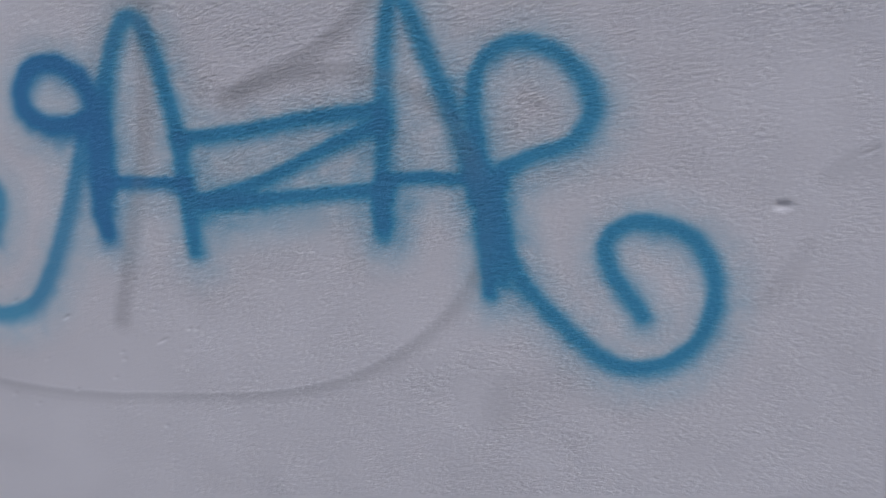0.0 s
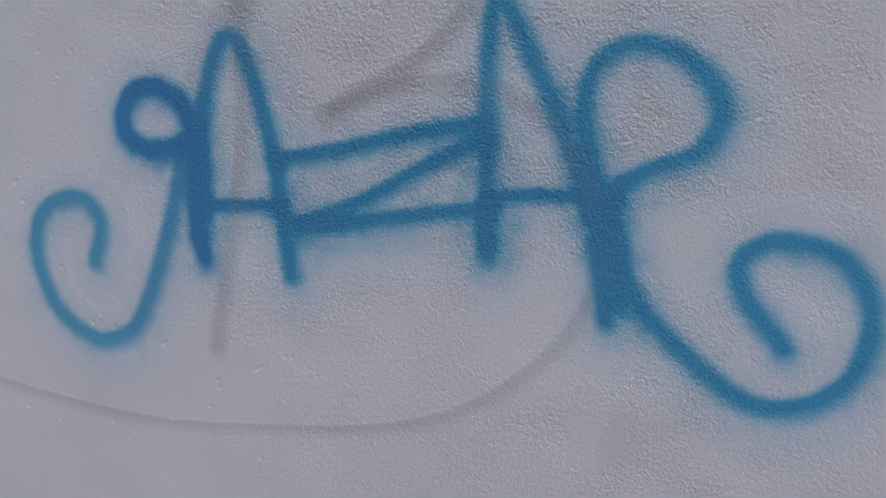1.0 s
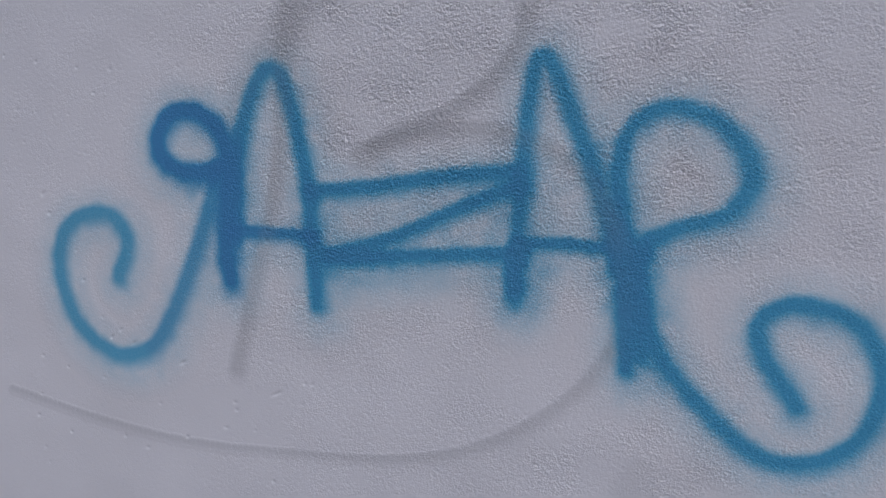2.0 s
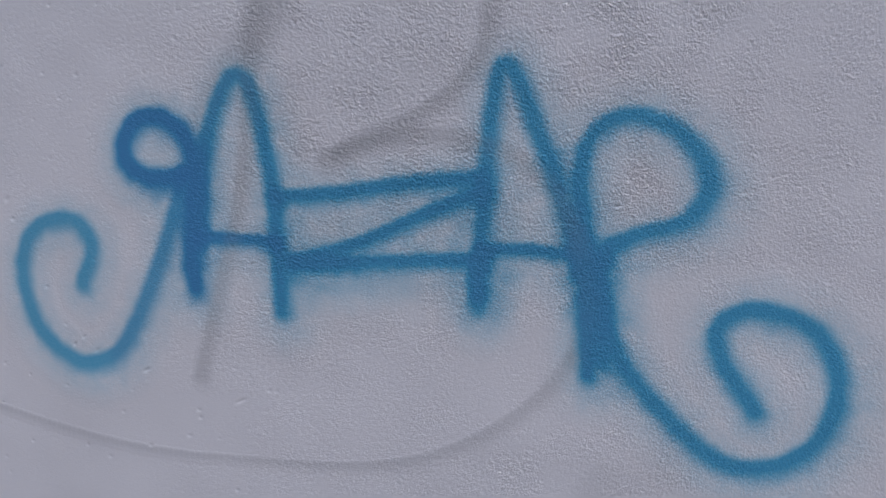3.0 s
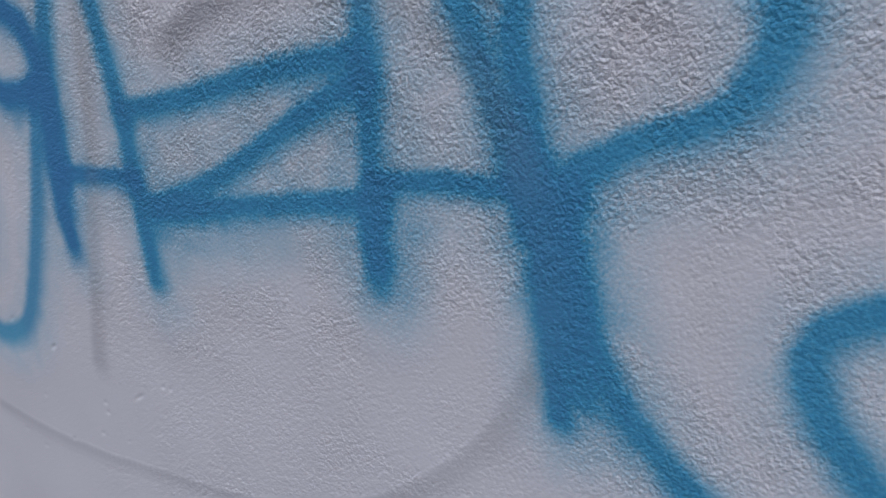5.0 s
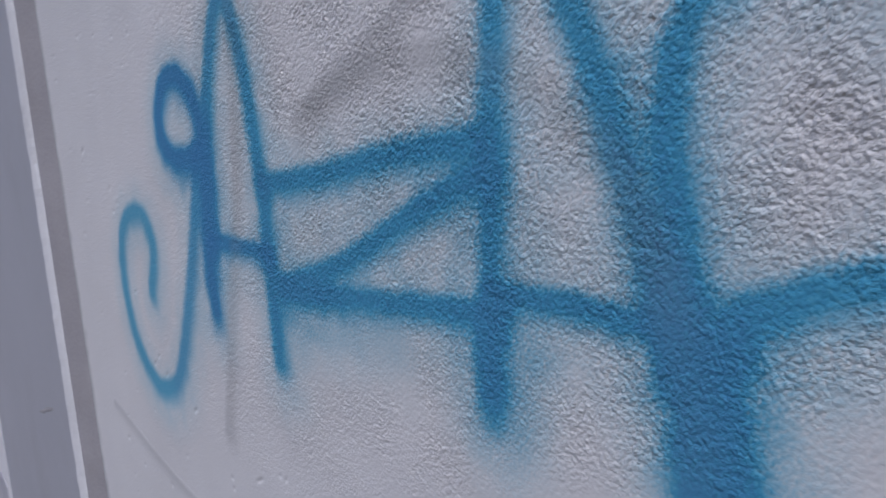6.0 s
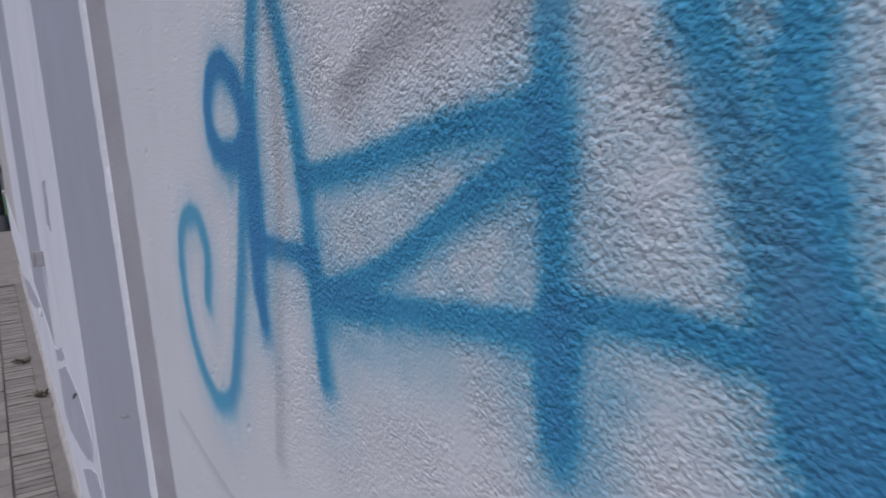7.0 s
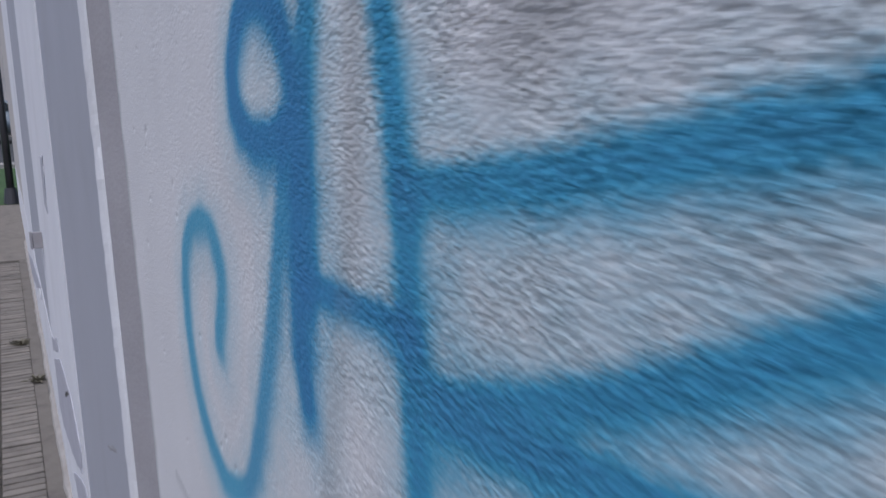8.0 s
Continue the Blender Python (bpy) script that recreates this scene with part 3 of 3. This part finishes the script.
def weed(x, out, size, seed, label):
    r = random.Random(seed)
    bm = bmesh.new()
    for _ in range(80):
        a, ln, lean = r.uniform(0, 6.283), size * r.uniform(0.3, 1.0) ** 1.3, r.uniform(0.6, 1.4)
        base = Vector((r.gauss(0, size * 0.25), r.gauss(0, size * 0.18), 0))
        d = Vector((math.cos(a) * math.sin(lean), math.sin(a) * math.sin(lean), math.cos(lean)))
        s = d.cross(Vector((0, 0, 1))).normalized() * ln * 0.11
        mid = base + d * ln * 0.55 + Vector((0, 0, 0.1 * ln))
        tip = base + d * ln - Vector((0, 0, 0.12 * ln))
        v = [bm.verts.new(p) for p in (base - s * 0.4, base + s * 0.4, mid + s, tip, mid - s)]
        bm.faces.new(v)
    ob = finish("weed", bm, WEED)
    ob.location = (x, facade_y(x) - out, ground_z(x) - 0.004)
    return tagged(ob, label, "weed", "weeds in the paving")


weed(-5.41, facade_y(-5.41) - 0.037, 0.085, 4, "small green weed growing from paving by the facade's foot")
weed(-6.30, facade_y(-6.30) + 0.018, 0.085, 5, "low green weed growing in a paving joint")

post = tagged(empty("street_post", (-14.4, 0.30, ground_z(-14.4))), "black painted metal street post on the pavement's edge", "post")
bm = bmesh.new()
bmesh.ops.create_cone(bm, cap_ends=True, segments=16, radius1=0.062, radius2=0.056, depth=3.4, matrix=Matrix.Translation((0, 0, 1.7)))
part("shaft", bm, BLACK, post, smooth=True)
bm = bmesh.new()
bmesh.ops.create_cone(bm, cap_ends=True, segments=16, radius1=0.13, radius2=0.09, depth=0.28, matrix=Matrix.Translation((0, 0, 0.13)))
part("base", bm, BLACK, post)


def far_car(x, y):
    car = tagged(empty("parked_car", (x, y, ground_z(x))), "silver-blue car parked on the far road", "car")
    bm = bmesh.new()
    side = [(-2.1, 0.32), (2.1, 0.32), (2.15, 0.75), (1.35, 0.9), (0.75, 1.38), (-0.95, 1.42), (-1.75, 0.95), (-2.15, 0.85)]
    a = [bm.verts.new((-0.85, u, v)) for u, v in side]
    b = [bm.verts.new((0.85, u, v)) for u, v in side]
    bm.faces.new(a)
    bm.faces.new(b[::-1])
    for i in range(len(side)):
        k = (i + 1) % len(side)
        bm.faces.new((a[i], b[i], b[k], a[k]))
    bmesh.ops.recalc_face_normals(bm, faces=bm.faces[:])
    bmesh.ops.bevel(bm, geom=bm.edges[:], offset=0.06, segments=2, affect="EDGES")
    part("body", bm, CARPAINT, car, smooth=True)
    for s in (-1, 1):
        bm = bmesh.new()
        q = [bm.verts.new((s * 0.862, u, v)) for u, v in ((-1.45, 0.98), (1.1, 0.98), (0.68, 1.3), (-0.9, 1.34))]
        bm.faces.new(q if s > 0 else q[::-1])
        part("side_glass", bm, GLASSY, car)
    for s in (-1, 1):
        for u in (-1.3, 1.3):
            bm = bmesh.new()
            bmesh.ops.create_cone(bm, cap_ends=True, segments=18, radius1=0.32, radius2=0.32, depth=0.2, matrix=Matrix.Translation((s * 0.8, u, 0.32)) @ Matrix.Rotation(radians(90), 4, "Y"))
            part("wheel", bm, BLACK, car)
    return car


far_car(-30.0, 0.2)
bm = bmesh.new()
add_box(bm, -44, -38, -22, 26, ground_z(-40) - 1, ground_z(-40) + 9)
tagged(finish("far_building", bm, BEIGE), "pale beige building across the far road", "building")

bm = bmesh.new()
bmesh.ops.create_icosphere(bm, subdivisions=2, radius=0.045)
for v in bm.verts:
    v.co = Vector((v.co.x * 1.2, v.co.y * 0.12, v.co.z * 0.9)) * (1 + 0.25 * noise.noise(v.co * 30))
blob = tagged(finish("paper_scrap", bm, LITTER, smooth=True), "bright white paper scrap stuck on the facade", "paper")
blob.location = (-5.44, facade_y(-5.44) - 0.008, 0.463)
bm = bmesh.new()
add_box(bm, -0.06, 0.06, -0.044, 0.0, -0.040, 0.040, 0.004)
add_box(bm, -0.064, 0.064, -0.054, -0.0445, -0.044, 0.044, 0.003)
box = tagged(finish("junction_box", bm, RETURN), "small grey junction box fixed to the facade", "box")
box.matrix_world = pose(-3.82, facade_y(-3.82) - 0.0032, 0.885, 0, 0, -math.degrees(math.atan(SPREAD)))

# ---- paving: small concrete blocks, laid in courses along the facade ----
def paver_mesh(lx, ly):
    bm = bmesh.new()
    add_box(bm, -lx / 2, lx / 2, -ly / 2, ly / 2, -0.05, 0.0)
    top = [e for e in bm.edges if all(v.co.z > -0.01 for v in e.verts)]
    bmesh.ops.bevel(bm, geom=top, offset=0.004, segments=1, affect="EDGES")
    me = bpy.data.meshes.new("paver")
    bm.to_mesh(me)
    bm.free()
    me.materials.append(PAVER)
    return me


pavement = tagged(empty("pavement", (-4, -0.3, ground_z(-4))), "weathered grey-brown concrete block paving along the facade", "pavement", kind="structure")
CROSSWISE, LENGTHWISE = paver_mesh(0.0535, 0.194), paver_mesh(0.198, 0.094)
r = random.Random(11)
lean = Matrix.Rotation(math.atan(SLOPE), 4, "Y") @ Matrix.Rotation(-math.atan(SPREAD), 4, "Z")
out = 0.105
for course in range(6):
    me, pitch, wide = ((CROSSWISE, 0.0660, 0.205), (LENGTHWISE, 0.207, 0.104))[course % 2]
    x = -1.80 - r.uniform(0, 0.1)
    end = (-9.5, -9.5, -9.0, -8.0, -5.6, -5.0)[course]
    while x > end:
        y = facade_y(x) - out - wide / 2
        ob = new("paver", me)
        m = Matrix.Translation((x, y, ground_z(x) + r.uniform(-0.004, 0.002))) @ lean @ pose(0, 0, 0, r.uniform(-1.1, 1.1), r.uniform(-1.1, 1.1), r.uniform(-1.2, 1.2))
        ob.parent = pavement
        ob.matrix_basis = Matrix.Translation(-pavement.location) @ m
        x -= pitch
    out += wide

# the same blocks in front of the plaster wall, laid as one bed
bm = bmesh.new()
r = random.Random(12)
out = 0.012
for course in range(6):
    lx, ly, pitch, wide = ((0.0570, 0.196, 0.066, 0.205), (0.198, 0.094, 0.207, 0.104))[course % 2]
    x = 2.55 - r.uniform(0, 0.1)
    while x > -1.68:
        front = -0.036 if x < -0.6 else 0.0
        cy = front - out - wide / 2
        tilt = r.uniform(-0.004, 0.004)
        ring = [(x - lx / 2, cy - ly / 2), (x + lx / 2, cy - ly / 2), (x + lx / 2, cy + ly / 2), (x - lx / 2, cy + ly / 2)]
        z = r.uniform(-0.003, 0.002)
        a = [bm.verts.new((u, v, ground_z(u) - 0.04)) for u, v in ring]
        c = [bm.verts.new((u, v, ground_z(u) - 0.005 + z)) for u, v in ring]
        d = [bm.verts.new((u + (x - u) * 0.08, v + (cy - v) * 0.05, ground_z(u) + z + tilt * (v - cy) / ly)) for u, v in ring]
        bm.faces.new(d)
        for k in range(4):
            n = (k + 1) % 4
            bm.faces.new((a[k], a[n], c[n], c[k]))
            bm.faces.new((c[k], c[n], d[n], d[k]))
        x -= pitch
    out += wide
bed = part("paver_bed", bm, PAVER, pavement)
bed.matrix_basis = Matrix.Translation(-pavement.location)
bed["kind"] = "stuff"
